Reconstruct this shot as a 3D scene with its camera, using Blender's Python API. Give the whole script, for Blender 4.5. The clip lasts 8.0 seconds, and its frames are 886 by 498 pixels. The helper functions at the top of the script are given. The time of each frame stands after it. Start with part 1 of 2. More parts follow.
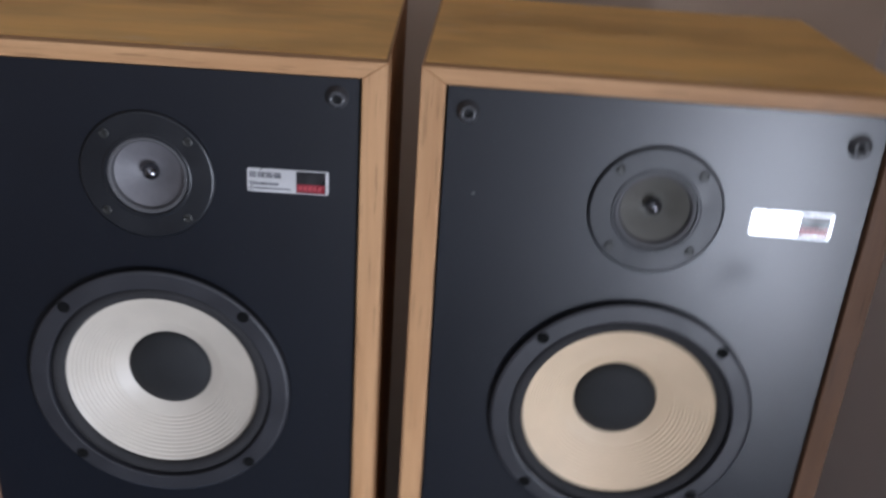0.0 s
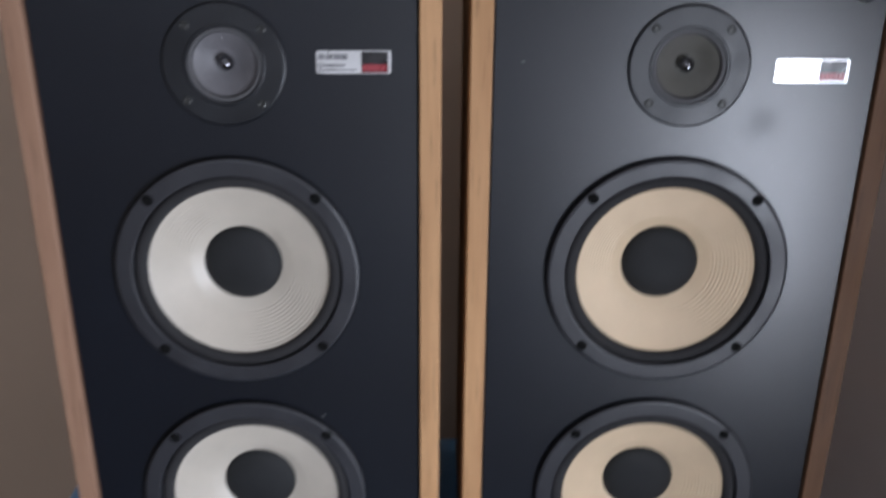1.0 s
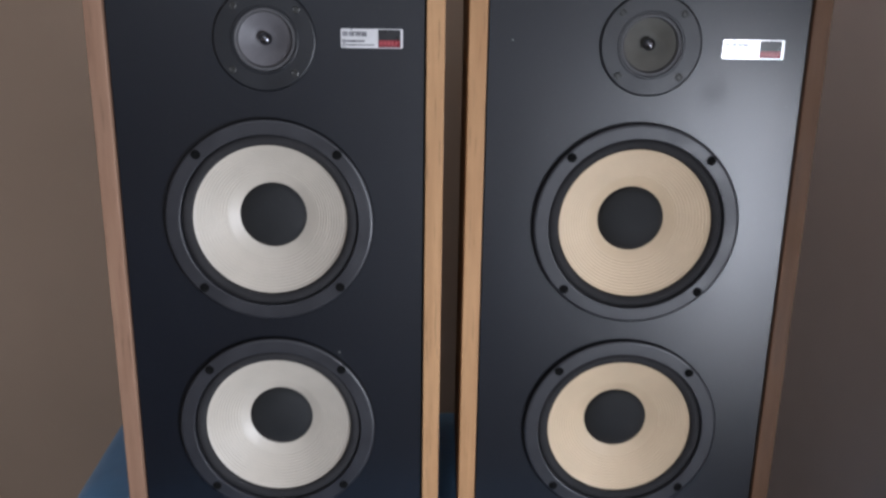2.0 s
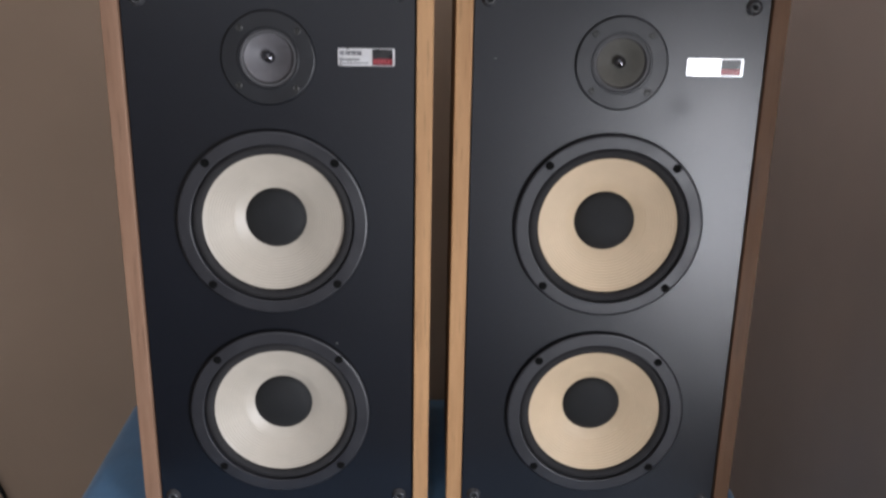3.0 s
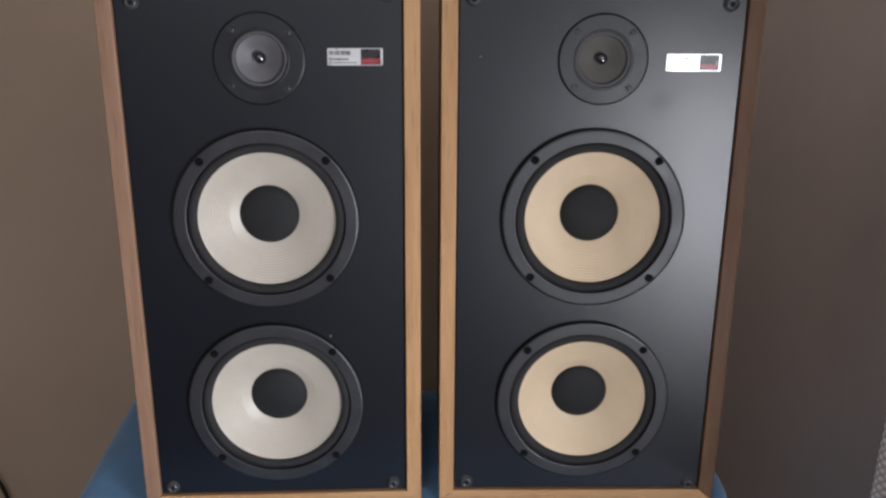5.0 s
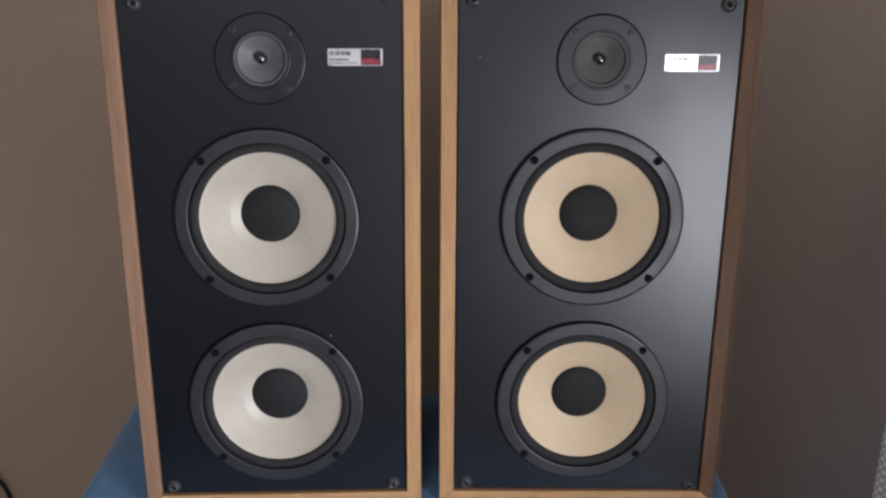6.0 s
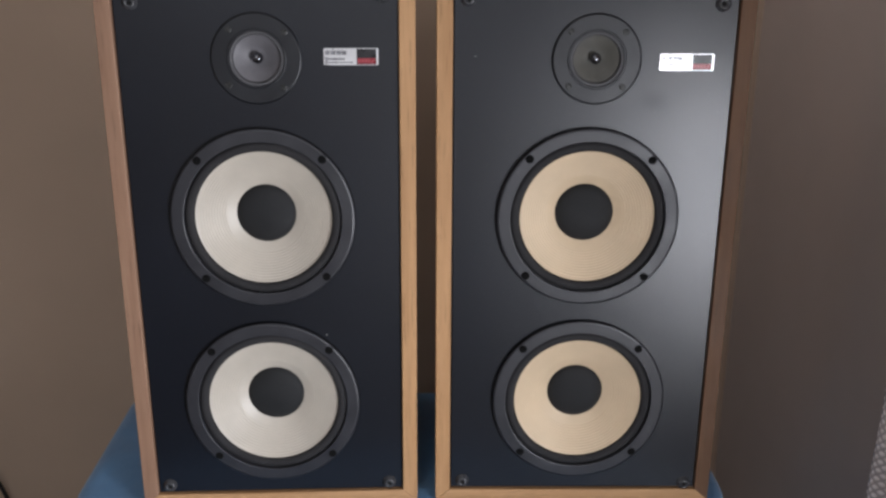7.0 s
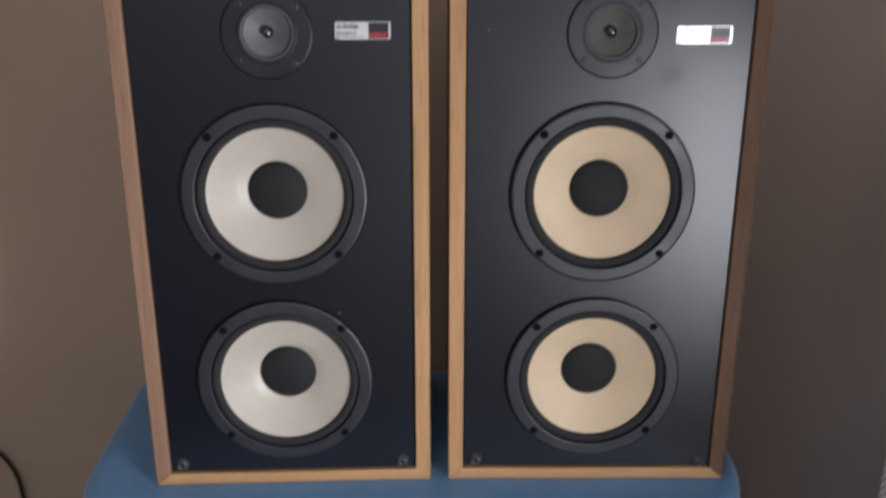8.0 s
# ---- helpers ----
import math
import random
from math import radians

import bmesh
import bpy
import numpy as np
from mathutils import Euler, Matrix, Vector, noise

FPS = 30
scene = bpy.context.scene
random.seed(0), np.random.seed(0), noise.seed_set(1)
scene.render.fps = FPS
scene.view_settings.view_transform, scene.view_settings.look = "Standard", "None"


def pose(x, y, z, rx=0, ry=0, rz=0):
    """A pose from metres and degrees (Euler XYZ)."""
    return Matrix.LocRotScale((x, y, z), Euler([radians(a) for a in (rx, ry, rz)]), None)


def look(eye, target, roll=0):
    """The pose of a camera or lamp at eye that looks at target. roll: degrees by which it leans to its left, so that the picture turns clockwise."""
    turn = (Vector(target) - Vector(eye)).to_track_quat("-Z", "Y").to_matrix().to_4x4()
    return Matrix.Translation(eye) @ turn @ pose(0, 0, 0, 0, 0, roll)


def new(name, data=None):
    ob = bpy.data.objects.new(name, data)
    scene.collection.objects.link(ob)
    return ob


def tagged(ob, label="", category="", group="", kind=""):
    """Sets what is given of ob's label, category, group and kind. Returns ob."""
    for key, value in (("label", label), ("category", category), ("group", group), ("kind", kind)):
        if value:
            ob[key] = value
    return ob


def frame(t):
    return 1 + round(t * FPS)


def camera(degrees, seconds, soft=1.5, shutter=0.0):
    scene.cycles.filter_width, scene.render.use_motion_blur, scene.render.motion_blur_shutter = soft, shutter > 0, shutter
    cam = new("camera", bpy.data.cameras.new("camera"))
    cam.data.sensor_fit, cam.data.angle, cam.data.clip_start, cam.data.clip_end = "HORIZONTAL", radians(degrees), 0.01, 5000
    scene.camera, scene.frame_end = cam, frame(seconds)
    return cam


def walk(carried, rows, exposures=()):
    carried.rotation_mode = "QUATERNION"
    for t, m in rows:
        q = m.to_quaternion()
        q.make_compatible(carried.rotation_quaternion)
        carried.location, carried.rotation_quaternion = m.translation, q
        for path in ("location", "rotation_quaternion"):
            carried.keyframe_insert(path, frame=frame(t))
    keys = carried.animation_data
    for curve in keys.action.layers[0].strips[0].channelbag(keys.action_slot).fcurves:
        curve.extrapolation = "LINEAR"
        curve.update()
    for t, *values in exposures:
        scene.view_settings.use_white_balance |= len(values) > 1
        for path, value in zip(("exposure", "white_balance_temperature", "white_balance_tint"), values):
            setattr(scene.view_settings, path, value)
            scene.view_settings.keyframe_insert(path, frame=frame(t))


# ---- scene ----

# ---------------------------------------------------------------- camera
cam = camera(51.17, 8.0, soft=2.6, shutter=0.8)
ROWS = [
    (0, 0.0339, -0.6399, 1.5346, 0.73, -24.96, -3.53),
    (0.2, 0.0179, -0.6442, 1.5219, -1.02, -24.87, -0.48),
    (0.3, 0.0284, -0.6483, 1.5196, -0.28, -24.26, -0.33),
    (0.5, 0.0139, -0.6642, 1.4971, -1.10, -23.91, -1.42),
    (0.7, -0.0192, -0.6996, 1.4642, -2.27, -22.14, -1.35),
    (1, -0.0335, -0.7519, 1.4223, -2.33, -21.84, -0.45),
    (1.2, -0.0529, -0.7820, 1.4161, -2.77, -21.67, 0.31),
    (1.5, -0.0470, -0.8379, 1.3922, -3.96, -20.43, -2.19),
    (1.7, -0.0430, -0.8754, 1.3543, -2.21, -17.05, -1.25),
    (2.8, -0.0374, -0.9943, 1.3808, -2.47, -18.02, -0.38),
    (3, -0.0363, -1.0013, 1.3943, -2.39, -17.95, -0.99),
    (3.2, -0.0489, -1.0038, 1.4061, -3.31, -18.80, 0.11),
    (3.5, -0.0273, -1.0110, 1.4027, -2.63, -18.39, 0.29),
    (4, -0.0274, -1.0210, 1.3960, -2.71, -17.87, -0.31),
    (4.5, -0.0236, -1.0298, 1.3953, -2.25, -17.90, -0.52),
    (4.7, -0.0277, -1.0299, 1.3975, -2.66, -18.18, -0.36),
    (5.8, -0.0346, -1.0322, 1.4027, -3.16, -18.22, -0.34),
    (6, -0.0222, -1.0396, 1.3877, -2.45, -17.42, -0.27),
    (6.5, -0.0204, -1.0440, 1.3904, -2.72, -17.21, -0.45),
    (7, -0.0211, -1.0424, 1.3879, -2.65, -17.45, -0.27),
    (7.5, -0.0220, -1.0411, 1.3850, -2.54, -17.43, -0.21),
    (7.8, -0.0391, -1.0322, 1.3918, -3.13, -18.19, -0.39),
    (8, -0.0310, -1.0309, 1.3812, -2.45, -18.70, -0.03),
]
walk(cam, [(t, pose(x, y, z, 90 + pitch, roll, yaw)) for t, x, y, z, yaw, pitch, roll in ROWS],
     exposures=[(0.0, 0.03, 5780, 19), (0.6, 0.0, 5850, 19), (1.1, -0.08, 5900, 18), (1.6, -0.06, 5900, 18), (3.0, -0.03, 6330, 18.5), (7.5, -0.03, 6330, 18.5), (8.0, -0.08, 6350, 18.5)])

# ---------------------------------------------------------------- light
world = bpy.data.worlds.new("sky")
world.use_nodes = True
scene.world = world
wn = world.node_tree.nodes
sky = wn.new("ShaderNodeTexSky")
sky.sky_type = "NISHITA"
sky.sun_disc = False
sky.sun_elevation = radians(35)
sky.sun_rotation = radians(200)
world.node_tree.links.new(sky.outputs[0], wn["Background"].inputs[0])
wn["Background"].inputs[1].default_value = 0.08

TABLE = 0.72                 # height of the covered tabletop
WALL_R = 0.625               # window wall
WALL_B = 0.62                # wall behind the loudspeakers
WALL_L, WALL_F, CEIL = -1.75, -2.6, 2.40
WIN_Y0, WIN_Y1, WIN_Z0, WIN_Z1 = -1.68, -0.82, 0.50, 1.19

WIN2_X0, WIN2_X1, WIN2_Z0, WIN2_Z1 = -0.95, 0.05, 1.65, 2.25   # added high window behind the camera, unseen, fills from above


def daylight(width, height, watts, eye, target):
    """The sky's light in a window's opening."""
    lamp = bpy.data.lights.new("window_daylight", "AREA")
    lamp.shape = "RECTANGLE"
    lamp.size, lamp.size_y = width - 0.08, height - 0.08
    lamp.energy = watts
    lamp.color = (0.92, 0.985, 1.0)
    new("window_daylight", lamp).matrix_world = look(eye, target)


WIN_Y, WIN_Z = (WIN_Y0 + WIN_Y1) / 2, (WIN_Z0 + WIN_Z1) / 2
WIN2_X, WIN2_Z = (WIN2_X0 + WIN2_X1) / 2, (WIN2_Z0 + WIN2_Z1) / 2
daylight(WIN_Y1 - WIN_Y0, WIN_Z1 - WIN_Z0, 52.0, (WALL_R + 0.12, WIN_Y, WIN_Z), (0.0, WIN_Y, WIN_Z))
# fill through the added window, for cabinet tops and the back wall
daylight(WIN2_X1 - WIN2_X0, WIN2_Z1 - WIN2_Z0, 8.5, (WIN2_X, WALL_F - 0.12, WIN2_Z), (WIN2_X, 0.0, WIN2_Z))

# ---------------------------------------------------------------- materials


class Mat:
    """A small builder round one Principled material."""

    def __init__(self, name, color, rough=0.5, metal=0.0, spec=0.5):
        self.m = bpy.data.materials.new(name)
        self.m.use_nodes = True
        self.t = self.m.node_tree
        self.b = self.t.nodes["Principled BSDF"]
        self.b.inputs["Base Color"].default_value = (*color, 1)
        self.b.inputs["Roughness"].default_value = rough
        self.b.inputs["Metallic"].default_value = metal
        self.b.inputs["Specular IOR Level"].default_value = spec

    def node(self, kind, **inputs):
        n = self.t.nodes.new(kind)
        for k, v in inputs.items():
            n.inputs[k].default_value = v
        return n

    def link(self, a, b):
        self.t.links.new(a, b)

    def coords(self, scale=(1, 1, 1), rot=(0, 0, 0)):
        c = self.t.nodes.new("ShaderNodeTexCoord")
        mp = self.t.nodes.new("ShaderNodeMapping")
        mp.inputs["Scale"].default_value = scale
        mp.inputs["Rotation"].default_value = rot
        self.link(c.outputs["Object"], mp.inputs["Vector"])
        return mp.outputs[0]

    def noise(self, scale, detail=4.0, stretch=(1, 1, 1), rough=0.55):
        n = self.node("ShaderNodeTexNoise", Scale=scale, Detail=detail, Roughness=rough)
        self.link(self.coords(stretch), n.inputs["Vector"])
        return n.outputs["Fac"]

    def span(self, fac, lo, hi, a, b):
        r = self.t.nodes.new("ShaderNodeMapRange")
        for i, v in zip((1, 2, 3, 4), (lo, hi, a, b)):
            r.inputs[i].default_value = v
        self.link(fac, r.inputs[0])
        return r.outputs[0]

    def ramp(self, fac, stops):
        r = self.t.nodes.new("ShaderNodeValToRGB")
        while len(r.color_ramp.elements) < len(stops):
            r.color_ramp.elements.new(0.5)
        for e, (p, c) in zip(r.color_ramp.elements, stops):
            e.position, e.color = p, (*c, 1)
        self.link(fac, r.inputs[0])
        return r.outputs[0]

    def mix(self, fac, a, b, mode="MIX"):
        n = self.t.nodes.new("ShaderNodeMix")
        n.data_type, n.blend_type = "RGBA", mode
        for sock, v in ((n.inputs[0], fac), (n.inputs[6], a), (n.inputs[7], b)):
            if isinstance(v, bpy.types.NodeSocket):
                self.link(v, sock)
            elif isinstance(v, tuple):
                sock.default_value = (*v, 1)
            else:
                sock.default_value = v
        return n.outputs[2]

    def col(self, out):
        self.link(out, self.b.inputs["Base Color"])
        return self

    def roughness(self, out):
        self.link(out, self.b.inputs["Roughness"])
        return self

    def bump(self, out, strength=0.2, distance=0.001):
        n = self.node("ShaderNodeBump", Strength=strength, Distance=distance)
        self.link(out, n.inputs["Height"])
        if self.b.inputs["Normal"].is_linked:
            self.link(self.b.inputs["Normal"].links[0].from_socket, n.inputs["Normal"])
        self.link(n.outputs[0], self.b.inputs["Normal"])
        return self


def shade(c, k):
    return tuple(min(1, v * k) for v in c)


def speckled(name, color, rough, amount=0.25, big=9.0, fine=220.0, metal=0.0, spec=0.5, bump=0.15, dist=0.0004, wear=0.08):
    """A plain surface with broad stains and fine grain."""
    m = Mat(name, color, rough, metal, spec)
    a = m.noise(big, 3)
    b = m.noise(fine, 3)
    c = m.ramp(a, [(0.3, shade(color, 1 - amount)), (0.7, shade(color, 1 + amount))])
    c = m.mix(m.span(b, 0.35, 0.65, 0, amount), c, shade(color, 0.6))
    m.col(c)
    m.roughness(m.span(a, 0.3, 0.7, rough - wear, rough + wear))
    if bump:
        m.bump(b, bump, dist)
    return m.m


def wood(name, light, dark, along, rough=0.55):
    """Veneer with long grain along one axis (0 x, 1 y, 2 z)."""
    m = Mat(name, light, rough, 0, 0.28)
    st = [1.0, 1.0, 1.0]
    st[along] = 0.06
    grain = m.noise(95, 6, tuple(st), 0.65)
    pores = m.noise(420, 3, tuple(st), 0.6)
    bands = m.noise(16, 3, tuple(st), 0.5)
    blot = m.noise(7, 3)
    c = m.ramp(grain, [(0.28, dark), (0.5, tuple((a + b) / 2 for a, b in zip(light, dark))), (0.72, light)])
    c = m.mix(m.span(bands, 0.35, 0.7, 0, 0.45), c, dark)
    c = m.mix(m.span(pores, 0.58, 0.7, 0, 0.55), c, shade(dark, 0.45))
    c = m.mix(m.span(blot, 0.45, 0.75, 0, 0.3), c, shade(light, 0.75))
    m.col(c)
    m.roughness(m.span(blot, 0.3, 0.7, rough - 0.08, rough + 0.12))
    m.bump(grain, 0.15, 0.0004)
    return m.m


OAK, OAK_D = (0.55, 0.325, 0.160), (0.34, 0.178, 0.078)
# top veneer: golden, lightened in its colour to stand in for light from above
TOP, TOP_D = (0.78, 0.46, 0.138), (0.57, 0.31, 0.074)
m_edge_x = wood("veneer_edge_across", OAK, OAK_D, 0)
m_edge_z = wood("veneer_edge_upright", OAK, OAK_D, 2)
# outer edges: pinkish and brown veneer, with dimmer light there put into the colour
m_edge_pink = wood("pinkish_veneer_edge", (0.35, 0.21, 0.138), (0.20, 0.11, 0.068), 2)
m_edge_brown_shade = wood("shaded_brown_veneer_edge", (0.17, 0.088, 0.045), (0.095, 0.047, 0.024), 2)


def worn_top():
    """Old golden veneer: soft grain, cloudy amber stains, a few pale rubs."""
    m = Mat("veneer_top", TOP, 0.5)
    grain = m.noise(60, 5, (0.07, 1.0, 1.0), 0.6)
    cloud = m.noise(9, 4, (0.55, 1.0, 1.0), 0.55)
    rub = m.noise(13, 5, (0.6, 1.0, 1.0), 0.7)
    c = m.ramp(cloud, [(0.34, TOP_D), (0.48, TOP), (0.66, shade(TOP, 1.18))])
    c = m.mix(m.span(grain, 0.42, 0.66, 0, 0.2), c, shade(TOP_D, 0.9))
    c = m.mix(m.span(rub, 0.62, 0.74, 0, 0.4), c, (0.66, 0.52, 0.36))
    m.col(c)
    m.roughness(m.span(cloud, 0.3, 0.7, 0.40, 0.58))
    m.bump(grain, 0.1, 0.0003)
    return m.m


m_wood_top = worn_top()


def baffle_material(name, stain):
    m = Mat(name, (0.012, 0.013, 0.016), 0.36, 0, 0.5)
    m.b.inputs["Coat Weight"].default_value = 0.25
    a = m.noise(6, 4)
    smear = m.noise(2.2, 3, (1.0, 1.0, 0.5))
    fine = m.noise(650, 2)
    dust = m.noise(300, 2, rough=0.7)
    c = m.ramp(a, [(0.3, (0.0018, 0.0030, 0.0066)), (0.7, (0.0030, 0.0046, 0.0092))])
    c = m.mix(m.span(dust, 0.66, 0.74, 0, 0.2), c, (0.05, 0.05, 0.05))
    m.col(c)
    coat = m.span(smear, 0.35, 0.65, 0.22, 0.28)
    base = m.span(smear, 0.3, 0.7, 0.33, 0.40)
    if stain:
        # a dull thumb smear under the badge
        c = m.t.nodes.new("ShaderNodeTexCoord")
        d = m.t.nodes.new("ShaderNodeVectorMath")
        d.operation = "DISTANCE"
        d.inputs[1].default_value = (0.068, PANEL, 0.513)
        m.link(c.outputs["Object"], d.inputs[0])
        wob = m.t.nodes.new("ShaderNodeMath")
        wob.operation = "MULTIPLY_ADD"
        m.link(m.noise(60, 3), wob.inputs[0])
        wob.inputs[1].default_value = 0.02
        m.link(d.outputs["Value"], wob.inputs[2])
        add = m.t.nodes.new("ShaderNodeMath")
        m.link(base, add.inputs[0])
        m.link(m.span(wob.outputs[0], 0.004, 0.034, 0.10, 0.0), add.inputs[1])
        add.inputs[1].links[0].from_node.interpolation_type = "SMOOTHSTEP"
        base = add.outputs[0]
    m.link(coat, m.b.inputs["Coat Roughness"])
    m.roughness(base)
    m.bump(fine, 0.12, 0.0002)
    return m.m


PANEL = 0.004                          # the baffle's face
m_baffle = baffle_material("black_baffle_paint", False)
m_baffle_smeared = baffle_material("smeared_black_baffle_paint", True)
m_flange = speckled("dark_driver_frame", (0.021, 0.021, 0.025), 0.44, 0.15, 20, 500, bump=0.1, spec=0.5)
m_tsur = speckled("dark_tweeter_edge", (0.062, 0.060, 0.063), 0.6, 0.15, 20, 500, bump=0.1)
m_plate = speckled("black_tweeter_plate", (0.0058, 0.0066, 0.0092), 0.42, 0.15, 20, 500, bump=0.1, spec=0.5)
# side wall of the woofer flange, blackened to draw the shade round it
m_rim = speckled("shaded_driver_rim", (0.005, 0.005, 0.006), 0.7, 0.15, 20, 500, bump=0.05, spec=0.15)
m_foam = speckled("foam_surround", (0.024, 0.023, 0.024), 0.8, 0.2, 30, 700, bump=0.3, spec=0.2)
m_cap = speckled("black_dust_cap", (0.0135, 0.0138, 0.0145), 0.7, 0.2, 40, 800, bump=0.3, spec=0.25)
# one grey paper twice: the left's stronger light is put into its colour
m_tcone_l = speckled("grey_tweeter_cone", (0.108, 0.103, 0.110), 0.55, 0.12, 40, 900, bump=0.1)
m_tcone_r = speckled("shaded_grey_tweeter_cone", (0.085, 0.081, 0.070), 0.55, 0.12, 40, 900, bump=0.1)
m_chrome = speckled("chrome", (0.16, 0.16, 0.175), 0.16, 0.05, 60, 300, metal=1.0, bump=0.02, wear=0.03)
m_screw = speckled("black_screw", (0.006, 0.006, 0.006), 0.9, 0.2, 60, 600, spec=0.05)
m_screw_br = speckled("worn_steel_screw", (0.05, 0.05, 0.048), 0.4, 0.25, 90, 600, metal=0.8)
m_socket = speckled("grey_plastic_socket", (0.042, 0.042, 0.045), 0.24, 0.2, 60, 600, spec=0.5)
# near black, stands in for the shade inside openings
m_hole = speckled("dark_hole", (0.004, 0.004, 0.004), 0.9, 0.2, 60, 600, bump=0)
m_silver = speckled("brushed_silver_plate", (0.80, 0.80, 0.81), 0.30, 0.05, 60, 900, metal=0.65, bump=0.05, wear=0.05)
m_ink = speckled("grey_ink", (0.26, 0.26, 0.28), 0.3, 0.1, 90, 900, metal=0.5, bump=0)
m_ink_dark = speckled("dark_grey_ink", (0.30, 0.30, 0.32), 0.3, 0.1, 90, 900, metal=0.6, bump=0)
m_black = speckled("black_print", (0.012, 0.012, 0.014), 0.3, 0.1, 90, 900, bump=0, spec=0.6)
m_red = speckled("red_print", (0.22, 0.022, 0.032), 0.3, 0.15, 90, 900, bump=0, spec=0.6)
m_pale_red = speckled("pale_red_print", (0.42, 0.07, 0.08), 0.4, 0.15, 90, 900, bump=0)
m_chip = speckled("pale_chip", (0.22, 0.22, 0.21), 0.7, 0.2, 90, 900)
m_back = speckled("chipboard_back", (0.10, 0.075, 0.05), 0.8, 0.25, 30, 300)


def cone_material(name, color):
    m = Mat(name, color, 0.45, 0, 0.5)
    a = m.noise(22, 4)
    f = m.noise(900, 3)
    c = m.ramp(a, [(0.3, shade(color, 0.93)), (0.7, shade(color, 1.05))])
    c = m.mix(m.span(f, 0.5, 0.75, 0, 0.12), c, shade(color, 0.6))
    m.col(c)
    m.bump(f, 0.12, 0.0003)
    return m.m


m_cone_l = cone_material("pale_paper_cone", (0.45, 0.403, 0.338))
m_cone_r = cone_material("cream_paper_cone", (0.58, 0.446, 0.296))


def wall_material(name, color):
    m = Mat(name, color, 0.85, 0, 0.3)
    a = m.noise(1.6, 4)
    f = m.noise(160, 4)
    c = m.ramp(a, [(0.3, shade(color, 0.9)), (0.7, shade(color, 1.08))])
    m.col(c)
    m.bump(f, 0.15, 0.0008)
    return m.m


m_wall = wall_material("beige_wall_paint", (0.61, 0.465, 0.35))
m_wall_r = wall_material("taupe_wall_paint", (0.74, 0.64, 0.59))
# grey for the unseen walls, dark to hold down bounced light
m_pale = wall_material("unseen_wall_grey", (0.25, 0.22, 0.195))
m_ceil = wall_material("white_ceiling_paint", (0.80, 0.79, 0.77))
m_floor = wood("floor_boards", (0.095, 0.083, 0.062), (0.055, 0.046, 0.034), 1, 0.45)
m_white = speckled("white_window_paint", (0.78, 0.78, 0.76), 0.4, 0.06, 9, 200, bump=0.05)
m_table = wood("dark_table_wood", (0.16, 0.09, 0.05), (0.08, 0.045, 0.025), 0)
m_cable = speckled("black_cable_rubber", (0.015, 0.015, 0.015), 0.45, 0.2, 60, 400)
m_steel = speckled("steel_rod", (0.45, 0.45, 0.45), 0.35, 0.1, 40, 300, metal=1.0)


def cloth_material():
    col = (0.082, 0.262, 0.51)
    m = Mat("blue_satin_cloth", col, 0.36, 0, 0.5)
    a = m.noise(9, 4)
    c = m.ramp(a, [(0.3, shade(col, 0.85)), (0.7, shade(col, 1.15))])
    w1 = m.node("ShaderNodeTexWave", Scale=900.0, Distortion=0.5)
    m.link(m.coords(), w1.inputs["Vector"])
    m.col(m.mix(m.span(w1.outputs["Fac"], 0, 1, 0, 0.12), c, shade(col, 0.6)))
    m.b.inputs["Sheen Weight"].default_value = 0.25
    m.bump(m.noise(14, 3, (1.0, 0.5, 1.0)), 0.5, 0.006)
    m.bump(m.noise(70, 4), 0.2, 0.002)
    m.bump(w1.outputs["Fac"], 0.1, 0.0002)
    return m.m


m_cloth = cloth_material()


def weave_material():
    col = (0.86, 0.76, 0.74)
    m = Mat("coarse_beige_weave", col, 0.9, 0, 0.2)
    ws = []
    for axis, freq in (("Y", 64.0), ("Z", 58.0)):
        w = m.node("ShaderNodeTexWave", Scale=freq, Distortion=2.5)
        w.inputs["Detail Scale"].default_value = 0.6
        w.wave_type, w.bands_direction = "BANDS", axis
        m.link(m.coords((1.0, 1.0, 0.62), (radians(42), 0, 0)), w.inputs["Vector"])
        ws.append(w.outputs["Fac"])
    mul = m.t.nodes.new("ShaderNodeMath")
    mul.operation = "MULTIPLY"
    m.link(ws[0], mul.inputs[0])
    m.link(ws[1], mul.inputs[1])
    h = mul.outputs[0]
    c = m.ramp(h, [(0.02, shade(col, 0.55)), (0.28, col), (0.9, shade(col, 1.25))])
    m.col(m.mix(m.span(m.noise(40, 3), 0.35, 0.7, 0, 0.15), c, shade(col, 0.7)))
    m.bump(h, 0.7, 0.002)
    return m.m


m_weave = weave_material()

m_glass = bpy.data.materials.new("window_glass")
m_glass.use_nodes = True
gb = m_glass.node_tree.nodes["Principled BSDF"]
gb.inputs["Transmission Weight"].default_value = 1.0
gb.inputs["Roughness"].default_value = 0.0
gb.inputs["IOR"].default_value = 1.45

# ---------------------------------------------------------------- mesh helpers


def mesh_object(name, bm, material, smooth=False):
    bmesh.ops.recalc_face_normals(bm, faces=bm.faces)
    me = bpy.data.meshes.new(name)
    bm.to_mesh(me)
    bm.free()
    for m in (material if isinstance(material, (list, tuple)) else [material]):
        me.materials.append(m)
    if smooth:
        for p in me.polygons:
            p.use_smooth = True
    return new(name, me)


def part(name, bm, material, parent, label="", at=None, smooth=False):
    ob = mesh_object(name, bm, material, smooth)
    ob.parent = parent
    if at is not None:
        ob.matrix_basis = at
    if label:
        ob["label"] = label
    return ob


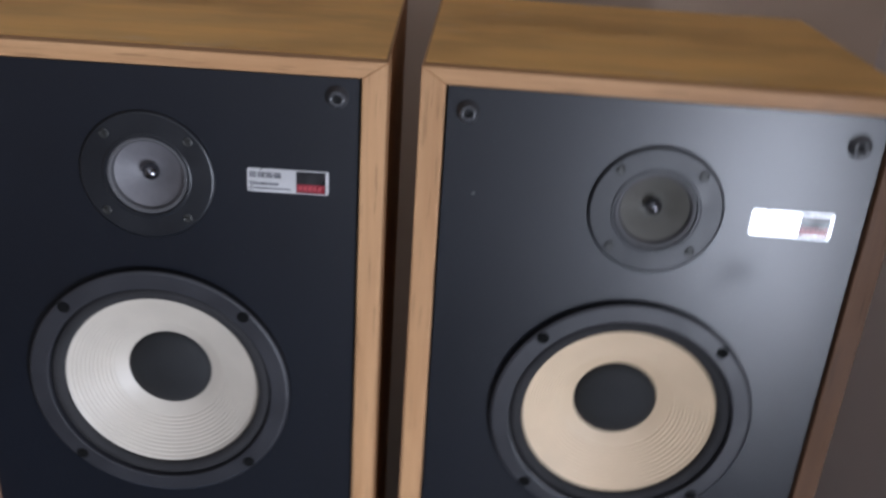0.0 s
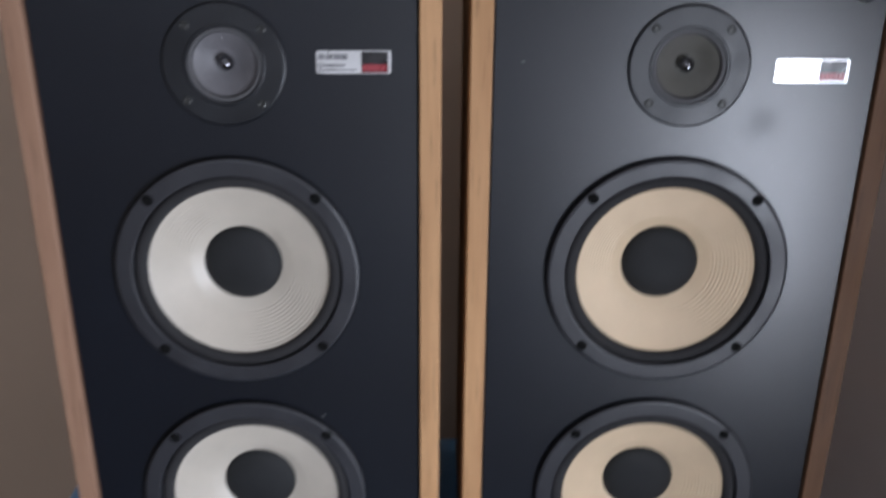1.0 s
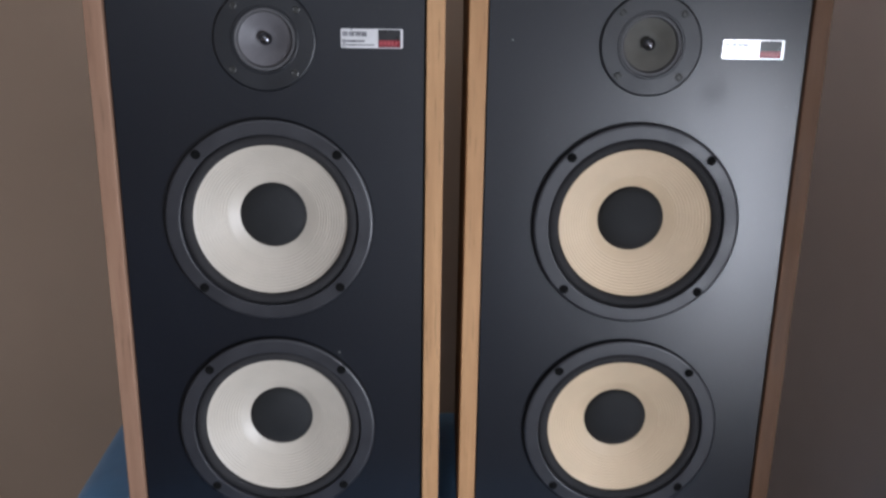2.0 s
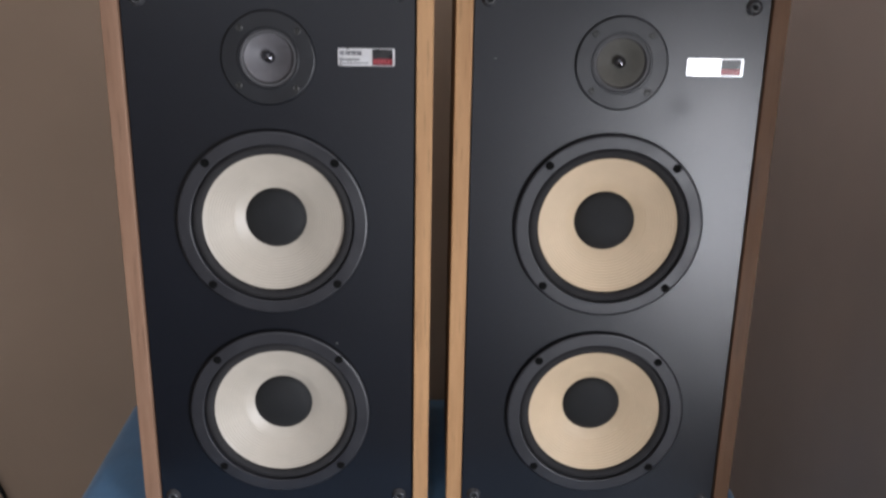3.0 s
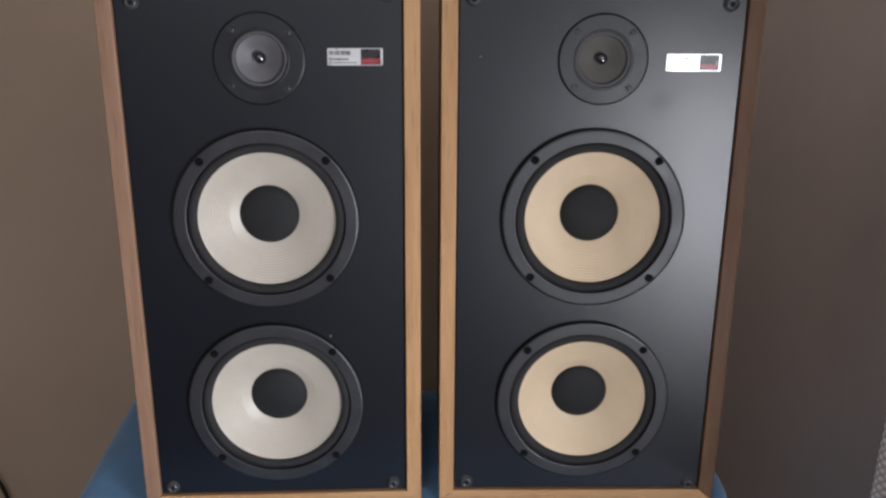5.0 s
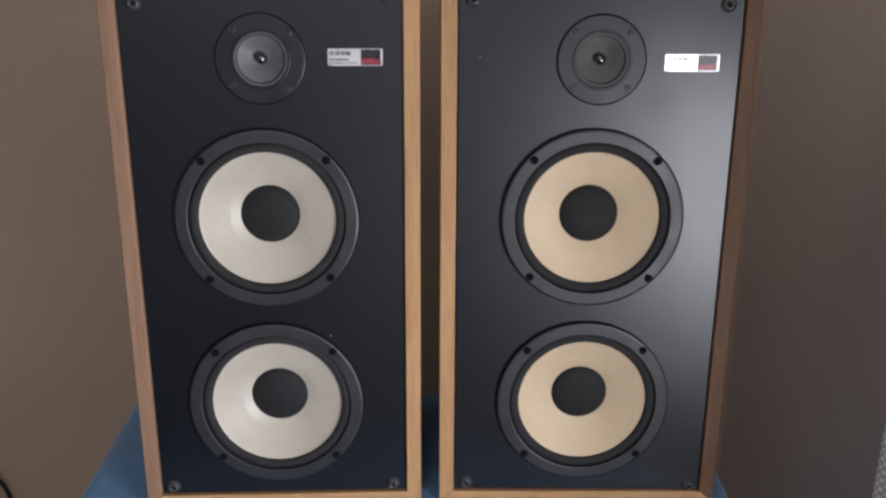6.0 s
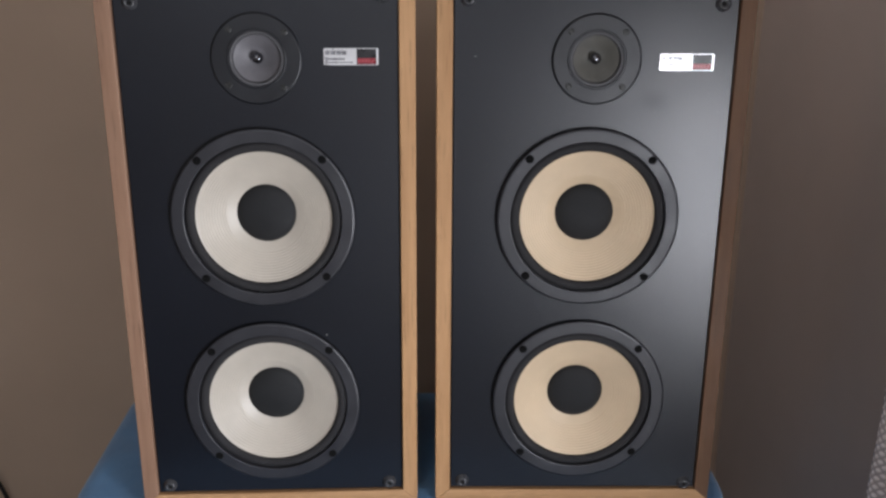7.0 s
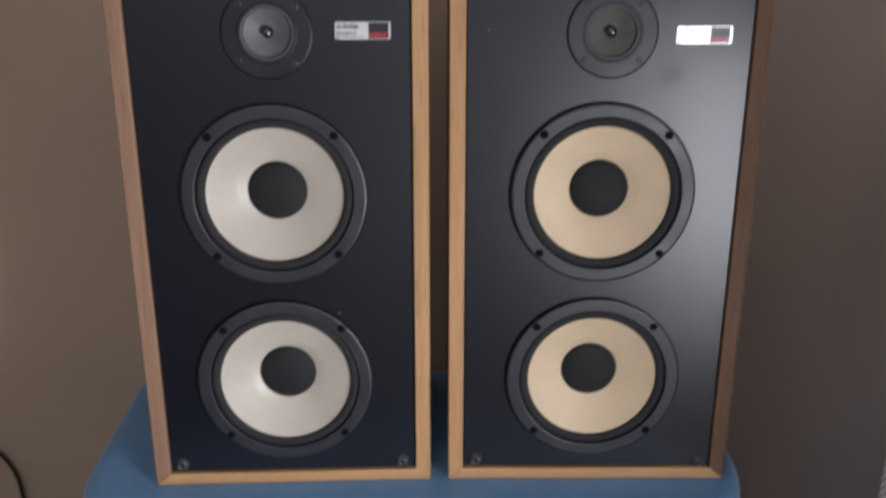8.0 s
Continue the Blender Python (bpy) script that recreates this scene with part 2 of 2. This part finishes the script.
def twin(src, parent, at):
    """A further piece that shares its mesh with an earlier one."""
    ob = new(src.name.split(".")[0], src.data)
    ob.parent = parent
    ob.matrix_basis = at
    if "label" in src:
        ob["label"] = src["label"]
    return ob


def box(bm, x0, x1, y0, y1, z0, z1, bevel=0.0, seg=2):
    vs = [bm.verts.new((x, y, z)) for x in (x0, x1) for y in (y0, y1) for z in (z0, z1)]
    fs = [bm.faces.new([vs[i] for i in f]) for f in
          ((0, 1, 3, 2), (4, 6, 7, 5), (0, 4, 5, 1), (2, 3, 7, 6), (0, 2, 6, 4), (1, 5, 7, 3))]
    if bevel:
        es = list({e for f in fs for e in f.edges})
        bmesh.ops.bevel(bm, geom=es, offset=bevel, segments=seg, affect="EDGES", profile=0.5)
    return bm


def prism(bm, outline, y0, y1, bevel=0.0):
    """An outline in x and z pushed along y."""
    a = [bm.verts.new((x, y0, z)) for x, z in outline]
    b = [bm.verts.new((x, y1, z)) for x, z in outline]
    bm.faces.new(a), bm.faces.new(b)
    n = len(a)
    for i in range(n):
        bm.faces.new((a[i], a[(i + 1) % n], b[(i + 1) % n], b[i]))
    if bevel:
        bmesh.ops.bevel(bm, geom=list(bm.edges), offset=bevel, segments=2, affect="EDGES", profile=0.5)
    return bm


def lathe(profile, seg=72):
    """Turns (r, y) pairs round the y axis. r = 0 closes an end."""
    bm = bmesh.new()
    rings = []
    for r, y in profile:
        if r <= 0:
            rings.append([bm.verts.new((0, y, 0))])
        else:
            rings.append([bm.verts.new((r * math.cos(a), y, r * math.sin(a)))
                          for a in (2 * math.pi * i / seg for i in range(seg))])
    for a, b in zip(rings, rings[1:]):
        for i in range(seg):
            j = (i + 1) % seg
            q = [a[i % len(a)], a[j % len(a)], b[j % len(b)], b[i % len(b)]]
            q = [v for k, v in enumerate(q) if v not in q[:k]]
            if len(q) > 2:
                bm.faces.new(q)
    return bm


def tube(points, radius, seg=10):
    bm = bmesh.new()
    rings = []
    for i, p in enumerate(points):
        p = Vector(p)
        d = (Vector(points[min(i + 1, len(points) - 1)]) - Vector(points[max(i - 1, 0)])).normalized()
        u = d.cross(Vector((0, 1, 0.01))).normalized()
        v = d.cross(u)
        rings.append([bm.verts.new(p + radius * (u * math.cos(a) + v * math.sin(a)))
                      for a in (2 * math.pi * k / seg for k in range(seg))])
    for a, b in zip(rings, rings[1:]):
        for k in range(seg):
            bm.faces.new((a[k], a[(k + 1) % seg], b[(k + 1) % seg], b[k]))
    bm.faces.new(rings[0]), bm.faces.new(rings[-1])
    return bm


def thing(name, m, label, category, group="", kind=""):
    ob = new(name)
    ob.empty_display_size = 0.05
    ob.matrix_basis = m
    return tagged(ob, label, category, group, kind)


# ---------------------------------------------------------------- the room
T = 0.14


def slab(name, x0, x1, y0, y1, z0, z1, material, label, category):
    return tagged(mesh_object(name, box(bmesh.new(), x0, x1, y0, y1, z0, z1), material), label, category, kind="structure")


slab("floor", WALL_L - T, WALL_R + T, WALL_F - T, WALL_B + T, -0.12, 0.0, m_floor, "dark brown wooden floor of the room", "floor")
slab("ceiling", WALL_L - T, WALL_R + T, WALL_F - T, WALL_B + T, CEIL, CEIL + 0.12, m_ceil, "plain white painted ceiling", "ceiling")
slab("wall_back", WALL_L - T, WALL_R + T, WALL_B, WALL_B + T, 0, CEIL, m_wall, "plain beige painted wall behind the loudspeakers", "wall")
slab("wall_left", WALL_L - T, WALL_L, WALL_F, WALL_B, 0, CEIL, m_pale, "unseen grey side wall, dark to limit bounced light", "wall")


def window_wall(name, us, zs, at, material, label):
    """A wall with a window's opening cut through it; at(u, depth, z) gives a corner."""
    bm = bmesh.new()
    grid = {(d, i, j): bm.verts.new(at(us[i], d, zs[j])) for d in (0, T) for i in range(4) for j in range(4)}
    for d in (0, T):
        for i in range(3):
            for j in range(3):
                if (i, j) != (1, 1):
                    bm.faces.new([grid[d, i, j], grid[d, i + 1, j], grid[d, i + 1, j + 1], grid[d, i, j + 1]])
    for (i0, j0), (i1, j1) in (((1, 1), (2, 1)), ((2, 1), (2, 2)), ((2, 2), (1, 2)), ((1, 2), (1, 1))):
        bm.faces.new([grid[0, i0, j0], grid[0, i1, j1], grid[T, i1, j1], grid[T, i0, j0]])
    rim = [(0, 0), (1, 0), (2, 0), (3, 0), (3, 1), (3, 2), (3, 3), (2, 3), (1, 3), (0, 3), (0, 2), (0, 1)]
    for (i0, j0), (i1, j1) in zip(rim, rim[1:] + rim[:1]):
        bm.faces.new([grid[0, i0, j0], grid[0, i1, j1], grid[T, i1, j1], grid[T, i0, j0]])
    tagged(mesh_object(name, bm, material), label, "wall", kind="structure")


window_wall("wall_right", (WALL_F, WIN_Y0, WIN_Y1, WALL_B), (0, WIN_Z0, WIN_Z1, CEIL),
            lambda u, d, z: (WALL_R + d, u, z), m_wall_r, "taupe painted wall with a window opening")
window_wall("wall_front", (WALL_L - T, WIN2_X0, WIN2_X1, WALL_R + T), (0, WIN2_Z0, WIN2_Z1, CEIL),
            lambda u, d, z: (u, WALL_F - d, z), m_pale, "unseen grey wall with an added high window")


def window(name, at, hy, hz, label):
    w = thing(name, at, label, "window", kind="structure")
    bm = bmesh.new()
    for a in (-1, 1):
        box(bm, -0.02, 0.02, min(a * hy, a * (hy - 0.045)), max(a * hy, a * (hy - 0.045)), -hz, hz)
        box(bm, -0.02, 0.02, -hy + 0.045, hy - 0.045, min(a * hz, a * (hz - 0.045)), max(a * hz, a * (hz - 0.045)))
    part("window_frame", bm, m_white, w)
    part("window_sill", box(bmesh.new(), -0.09, 0.06, -hy - 0.04, hy + 0.04, -hz - 0.03, -hz - 0.003, 0.004), m_white, w)
    pane = part("pane", box(bmesh.new(), 0.082, 0.086, -hy + 0.02, hy - 0.02, -hz + 0.02, hz - 0.02), m_glass, w)
    pane.visible_shadow = False


window("window_1", pose(WALL_R + 0.05, WIN_Y, WIN_Z), (WIN_Y1 - WIN_Y0) / 2, (WIN_Z1 - WIN_Z0) / 2,
       "white framed window with clear panes in the side wall")
window("fill_window", pose(WIN2_X, WALL_F - 0.05, WIN2_Z, 0, 0, -90), (WIN2_X1 - WIN2_X0) / 2, (WIN2_Z1 - WIN2_Z0) / 2,
       "unseen high window, added to give light from above")

# ---------------------------------------------------------------- table and cloth
CX0, CX1, CY0, CY1, CR, CB = -0.452, 0.409, -0.137, 0.325, 0.185, 0.03


def outline(inset, n=12):
    """The rounded outline of the cloth on the tabletop."""
    x0, x1, y0, y1, f, b = CX0 + inset, CX1 - inset, CY0 + inset, CY1 - inset, CR - inset, CB - inset
    pts = []
    for cx, cy, a0, r in ((x1 - b, y1 - b, 0, b), (x0 + b, y1 - b, 90, b), (x0 + f, y0 + f, 180, f), (x1 - f, y0 + f, 270, f)):
        for k in range(n + 1):
            a = radians(a0 + 90 * k / n)
            pts.append((cx + r * math.cos(a), cy + r * math.sin(a)))
    out = []
    for (ax, ay), (bx, by) in zip(pts, pts[1:] + pts[:1]):
        steps = max(1, int(math.hypot(bx - ax, by - ay) / 0.02))
        out += [(ax + (bx - ax) * k / steps, ay + (by - ay) * k / steps) for k in range(steps)]
    return out


def build_table():
    t = thing("side_table", pose(0, 0, 0), "dark wooden table hidden under a blue cloth", "table")
    bm = bmesh.new()
    pts = outline(0.012)
    a = [bm.verts.new((x, y, TABLE - 0.030)) for x, y in pts]
    b = [bm.verts.new((x, y, TABLE - 0.004)) for x, y in pts]
    bm.faces.new(a), bm.faces.new(b)
    for i in range(len(a)):
        j = (i + 1) % len(a)
        bm.faces.new((a[i], a[j], b[j], b[i]))
    part("tabletop", bm, m_table, t)
    first = None
    for x in (CX0 + 0.08, CX1 - 0.08):
        for y in (CY0 + 0.08, CY1 - 0.08):
            at = pose(x, y, 0)
            if first is None:
                first = part("leg", box(bmesh.new(), -0.022, 0.022, -0.022, 0.022, 0, TABLE - 0.031, 0.003), m_table, t, at=at)
            else:
                twin(first, t, at)


def build_cloth():
    """The cloth lies on the top, rolls over its edge and falls in shallow folds."""
    bm = bmesh.new()
    base = outline(0.0)
    n = len(base)
    rings = []
    levels = [(0.026, 0.0), (0.018, -0.0004), (0.012, -0.0018), (0.006, -0.005), (0.002, -0.012), (0.0, -0.022)]
    # the lower folds hang out of view, added to shade the wall behind
    drop = [(-0.05, 0.15), (-0.10, 0.4), (-0.18, 0.7), (-0.28, 1.0), (-0.40, 1.2), (-0.55, 1.35), (-0.69, 1.5)]
    for inset, dz in levels:
        rings.append([bm.verts.new((x, y, TABLE + dz))
                      for x, y in outline_at(base, inset)])
    for dz, amp in drop:
        ring = []
        for i, (x, y) in enumerate(outline_at(base, 0.0)):
            f = 0.5 + 0.5 * math.sin(i * 0.52 + 1.3 * noise.noise((x * 5, y * 5, 3)))
            nx, ny = normal_at(base, i)
            k = amp * 0.022 * f
            ring.append(bm.verts.new((x + nx * k, y + ny * k, TABLE + dz)))
        rings.append(ring)
    bm.faces.new(rings[0])
    for a, b in zip(rings, rings[1:]):
        for i in range(n):
            j = (i + 1) % n
            bm.faces.new((a[i], a[j], b[j], b[i]))
    ob = mesh_object("tablecloth", bm, m_cloth, True)
    tagged(ob, "blue satin tablecloth draped over the table", "tablecloth")


def normal_at(base, i):
    (ax, ay), (bx, by) = base[i - 1], base[(i + 1) % len(base)]
    d = math.hypot(bx - ax, by - ay)
    return (by - ay) / d, -(bx - ax) / d


def outline_at(base, inset):
    out = []
    for i, (x, y) in enumerate(base):
        nx, ny = normal_at(base, i)
        out.append((x - nx * inset, y - ny * inset))
    return out


build_table()
build_cloth()

# ---------------------------------------------------------------- loudspeakers
BW, BH, BD = 0.1772, 0.6568, 0.290      # half width, height, depth of the cabinet
FS, FT, FB = 0.0180, 0.0122, 0.0152    # thickness of sides, top and bottom
FRONT = -0.001                         # the frame stands proud of the baffle
Z_LOW, Z_MID, Z_TWEET = 0.1415, 0.3768, 0.5600
X_TWEET = 0.0015


def cabinet(sp, outer, far):
    """far: half width on the outer side, a few millimetres less than on the inner one."""
    w0, w1 = (-far, BW) if outer < 0 else (-BW, far)
    ix0, ix1, iz0, iz1 = w0 + FS, w1 - FS, FB, BH - FT
    b = 0.0010
    sh = {
        "top_board": ([(w0, BH), (w1, BH), (ix1, iz1), (ix0, iz1)], m_edge_x),
        "bottom_board": ([(w0, 0), (w1, 0), (ix1, iz0), (ix0, iz0)], m_edge_x),
    }
    for name, (o, m) in sh.items():
        part(name, prism(bmesh.new(), o, FRONT, BD, b), [m], sp)
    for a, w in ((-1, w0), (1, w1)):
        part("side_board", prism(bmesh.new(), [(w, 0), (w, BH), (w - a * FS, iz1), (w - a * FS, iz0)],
                                 FRONT, BD, b), (m_edge_brown_shade if a > 0 else m_edge_pink) if a == outer else m_edge_z, sp)
    # the veneer sheet on the top
    part("top_veneer", box(bmesh.new(), w0 + 0.002, w1 - 0.002, FRONT + 0.012, BD - 0.001, BH - 0.001, BH + 0.0006), m_wood_top, sp,
         "golden brown veneer with a few small marks")
    part("back_panel", box(bmesh.new(), ix0 + 0.001, ix1 - 0.001, BD - 0.022, BD - 0.006, iz0 + 0.001, iz1 - 0.001), m_back, sp)
    g = 0.0018
    part("baffle", pierced_board(ix0 + g, ix1 - g, PANEL, 0.022, iz0 + g, iz1 - g,
                                 [(0, Z_LOW, 0.0925), (0, Z_MID, 0.0925), (X_TWEET, Z_TWEET, 0.0320)]), m_baffle_smeared if outer > 0 else m_baffle, sp, "satin black front panel")
    # added near-black sheet that paints the dark behind the gap round the baffle
    part("dark_backing", box(bmesh.new(), ix0 + 0.001, ix1 - 0.001, 0.05, 0.054, iz0 + 0.001, iz1 - 0.001), m_hole, sp)


def pierced_board(x0, x1, y0, y1, z0, z1, holes, seg=64):
    """A board with round holes cut through it for the drivers."""
    bm = bmesh.new()
    sides = []
    for y in (y0, y1):
        loops = [[bm.verts.new((x, y, z)) for x, z in ((x0, z0), (x1, z0), (x1, z1), (x0, z1))]]
        for cx, cz, r in holes:
            loops.append([bm.verts.new((cx + r * math.cos(a), y, cz + r * math.sin(a)))
                          for a in (2 * math.pi * k / seg for k in range(seg))])
        edges = [bm.edges.new((lp[i], lp[(i + 1) % len(lp)])) for lp in loops for i in range(len(lp))]
        bmesh.ops.triangle_fill(bm, use_beauty=True, use_dissolve=False, edges=edges)
        sides.append(loops)
    for a, b in zip(*sides):
        for i in range(len(a)):
            j = (i + 1) % len(a)
            bm.faces.new((a[i], a[j], b[j], b[i]))
    return bm


def screw_mesh(r):
    bm = lathe([(0, -0.0006), (r * 0.5, -0.0006), (r * 0.6, -0.0003), (r * 0.75, -0.0005), (r, -0.0002), (r, 0.001)], 20)
    return bm


def woofer(sp, z, turn, cone_mat):
    w = part("woofer", lathe([(0.0905, 0.012), (0.0905, -0.0020), (0.0909, -0.0037), (0.0917, -0.0040), (0.1034, -0.0040), (0.1052, -0.0035), (0.1060, -0.0025)], 96),
             m_flange, sp, "dark woofer frame with a pale paper cone", at=pose(0, 0.0015, z), smooth=False)
    part("rim", lathe([(0.1061, -0.0027), (0.1067, -0.0020), (0.1067, 0.0046)], 96), m_rim, w, smooth=True)
    # foam half roll
    roll = [(0.0790 + 0.0058 * (1 - math.cos(a)), 0.0035 - 0.0052 * math.sin(a)) for a in (math.pi * k / 14 for k in range(15))]
    part("surround", lathe([(0.0772, 0.0085)] + roll + [(0.0915, 0.004)], 96), m_foam, w, "dark foam surround", smooth=True)
    # paper cone with pressed rings on its outer half
    prof = []
    for k in range(91):
        r = 0.0797 - (0.0797 - 0.030) * k / 90
        u = (0.0797 - r) / (0.0797 - 0.033)
        y = 0.0028 + 0.0259 * u ** 0.92
        if 0.046 < r < 0.0780:
            y += 0.00036 * math.sin((r - 0.046) / 0.0029 * 2 * math.pi)
        prof.append((r, y))
    part("cone", lathe(prof, 120), cone_mat, w, "pale paper cone with pressed rings", smooth=True)
    cap = [(0.0342 * math.cos(a), 0.0280 - 0.0085 * math.sin(a)) for a in (math.pi / 2 * k / 12 for k in range(12))]
    part("dust_cap", lathe([(0.0352, 0.0292), (0.0350, 0.0276)] + cap + [(0, 0.0195)], 72), m_cap, w, "black domed dust cap", smooth=True)
    first = None
    for k in range(4):
        a = math.pi / 4 + k * math.pi / 2 + turn
        at = pose(0.0998 * math.cos(a), -0.0041, 0.0998 * math.sin(a))
        if first is None:
            first = part("screw", screw_mesh(0.0049), m_screw, w, "black screw", at=at)
        else:
            twin(first, w, at)


def tweeter(sp, turn, cone_mat):
    w = part("tweeter", lathe([(0.0300, 0.010), (0.0300, -0.0012), (0.0308, -0.0027), (0.0322, -0.0027), (0.0332, -0.0021), (0.0482, -0.0020), (0.0494, -0.0014), (0.0498, -0.0008)], 80),
             m_plate, sp, "dark round tweeter plate with a grey cone", at=pose(X_TWEET, 0.0034, Z_TWEET))
    part("rim", lathe([(0.0499, -0.0010), (0.0504, -0.0004), (0.0504, 0.0046)], 80), m_plate, w, smooth=True)
    sur = [(0.0265 + 0.0022 * (1 - math.cos(a)), 0.0004 - 0.0016 * math.sin(a)) for a in (math.pi * k / 8 for k in range(9))]
    part("surround", lathe([(0.0255, 0.003)] + sur + [(0.0305, 0.002)], 72), m_tsur, w, smooth=True)
    part("cone", lathe([(0.0268, 0.0020), (0.0262, 0.0022), (0.020, 0.0062), (0.013, 0.0105), (0.0066, 0.0140), (0, 0.0140)], 72), cone_mat, w, "grey paper cone", smooth=True)
    ball = [(0.0064 * math.cos(a), 0.0088 - 0.0064 * math.sin(a)) for a in (radians(-58 + 148 * k / 18) for k in range(18))]
    part("bullet", lathe([(0.0034, 0.0142)] + ball + [(0, 0.0024)], 40), m_chrome, w, "dark chrome bullet at the centre", smooth=True)
    first = None
    for k in range(4):
        a = math.pi / 4 + k * math.pi / 2 + turn
        at = pose(0.0428 * math.cos(a), -0.0024, 0.0428 * math.sin(a))
        if first is None:
            first = part("screw", screw_mesh(0.0036), m_screw_br, w, "worn steel screw", at=at)
        else:
            twin(first, w, at)


def badge(sp, x, z):
    hw, hh = 0.0302, 0.0093
    bm = bmesh.new()
    r, o = 0.0015, []
    for cx, cz, a0 in ((hw - r, hh - r, 0), (-hw + r, hh - r, 90), (-hw + r, -hh + r, 180), (hw - r, -hh + r, 270)):
        o += [(cx + r * math.cos(radians(a0 + 30 * k)), cz + r * math.sin(radians(a0 + 30 * k))) for k in range(4)]
    b = part("badge", prism(bm, o, -0.0012, 0.0002), m_silver, sp, "silver badge with a black and red square", at=pose(x, PANEL, z))

    def print_bar(name, x0, x1, z0, z1, m, y=-0.0014):
        part(name, box(bmesh.new(), x0, x1, y, -0.0010, z0, z1), m, b)

    print_bar("black_square", 0.0062, 0.0280, -0.0085, 0.0085, m_black)
    print_bar("red_band", 0.0066, 0.0276, -0.0080, -0.0014, m_red, -0.0016)
    for k in range(5):
        print_bar("print_bar", 0.0082 + 0.0036 * k, 0.0104 + 0.0036 * k, -0.0056, -0.0032, m_pale_red, -0.0018)
    for k in range(4):
        print_bar("print_bar", -0.0286 + 0.0061 * k, -0.0234 + 0.0061 * k, 0.0022, 0.0066, m_ink_dark)
    print_bar("print_bar", -0.0286, -0.0070, -0.0036, -0.0016, m_ink)
    print_bar("print_bar", -0.0286, 0.0020, -0.0068, -0.0056, m_ink)


def sockets(sp, places):
    first = None
    for x, z in places:
        at = pose(x, PANEL, z)
        if first is None:
            first = part("grille_socket", lathe([(0.0028, 0.001), (0.0028, -0.0046), (0.0042, -0.0056), (0.0062, -0.0048), (0.0066, -0.0022), (0.0084, -0.0014), (0.0088, 0.0003)], 32),
                         m_socket, sp, "shiny grey grille socket", at=at, smooth=True)
        else:
            twin(first, sp, at)
        # disc coloured near black for the shade inside the socket
        part("socket_hole", lathe([(0.0036, -0.0030), (0, -0.0030)], 20), m_hole, sp, at=at)


def loudspeaker(m, label, turns, cone_mat, tweet_mat, badge_at, chips, outer, far, socket_places):
    sp = thing("loudspeaker", m, label, "loudspeaker", "pair of loudspeakers on the table")
    cabinet(sp, outer, far)
    woofer(sp, Z_MID, turns[0], cone_mat)
    woofer(sp, Z_LOW, turns[1], cone_mat)
    tweeter(sp, turns[2], tweet_mat)
    badge(sp, *badge_at)
    sockets(sp, socket_places)
    for x, z, w, h in chips:
        part("paint_chip", box(bmesh.new(), x - w, x + w, PANEL - 0.0006, PANEL + 0.0004, z - h, z + h), m_chip, sp)
    return sp


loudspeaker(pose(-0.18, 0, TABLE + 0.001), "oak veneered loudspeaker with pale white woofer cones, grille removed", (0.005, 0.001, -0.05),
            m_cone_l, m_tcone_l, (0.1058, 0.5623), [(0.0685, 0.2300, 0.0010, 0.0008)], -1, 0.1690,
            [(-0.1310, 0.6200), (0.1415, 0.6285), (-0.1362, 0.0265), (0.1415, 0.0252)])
loudspeaker(pose(0.1976, -0.0071, TABLE + 0.001, 0, 0, -2.13), "oak veneered loudspeaker with cream woofer cones, grille removed", (-0.006, 0.002, -0.01),
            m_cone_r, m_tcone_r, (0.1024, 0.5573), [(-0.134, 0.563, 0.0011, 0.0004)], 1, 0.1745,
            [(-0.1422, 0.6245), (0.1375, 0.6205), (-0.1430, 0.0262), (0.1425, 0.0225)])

# ---------------------------------------------------------------- curtain and cable


def curtain():
    c = thing("curtain", pose(0, 0, 0), "coarsely woven beige curtain drawn aside from the window", "curtain")
    bm = bmesh.new()
    cols, rows_z = 90, 40
    grid = []
    for j in range(rows_z + 1):
        z = 0.03 + (2.12 - 0.03) * j / rows_z
        line = []
        for i in range(cols + 1):
            u = i / cols
            y = -0.05 - 0.17 * u
            x = 0.589 + 0.03 * (z - 0.85) + 0.022 * math.cos(u * 3 * 2 * math.pi + 2.8 + 0.15 * math.sin(z * 2)) + 0.004 * noise.noise((u * 6, z * 1.5, 7))
            line.append(bm.verts.new((x, y, z)))
        grid.append(line)
    for a, b in zip(grid, grid[1:]):
        for i in range(cols):
            bm.faces.new((a[i], a[i + 1], b[i + 1], b[i]))
    ob = part("cloth", bm, m_weave, c, smooth=True)
    sol = ob.modifiers.new("thick", "SOLIDIFY")
    sol.thickness = 0.003
    part("rod", tube([(0.582, -0.05 - 0.06 * k, 2.13) for k in range(32)], 0.010), m_steel, c)
    for y in (-0.08, -1.88):
        part("bracket", box(bmesh.new(), 0.555, WALL_R + 0.001, y - 0.008, y + 0.008, 2.122, 2.138, 0.002), m_steel, c)


curtain()


def cable():
    pts = []
    for k in range(40):
        u = k / 39
        a = math.pi * (0.92 - 0.92 * u)
        pts.append((-0.874 + 0.067 * math.cos(a), WALL_B - 0.012, 0.322 + 0.105 * math.sin(a)))
    for k in range(1, 12):
        pts.append((-0.807 + 0.004 * math.sin(k * 0.6), WALL_B - 0.012, 0.322 - 0.0288 * k))
    ob = mesh_object("power_cable", tube(pts, 0.0040), m_cable, True)
    tagged(ob, "black cable looping down along the wall", "cable")


cable()
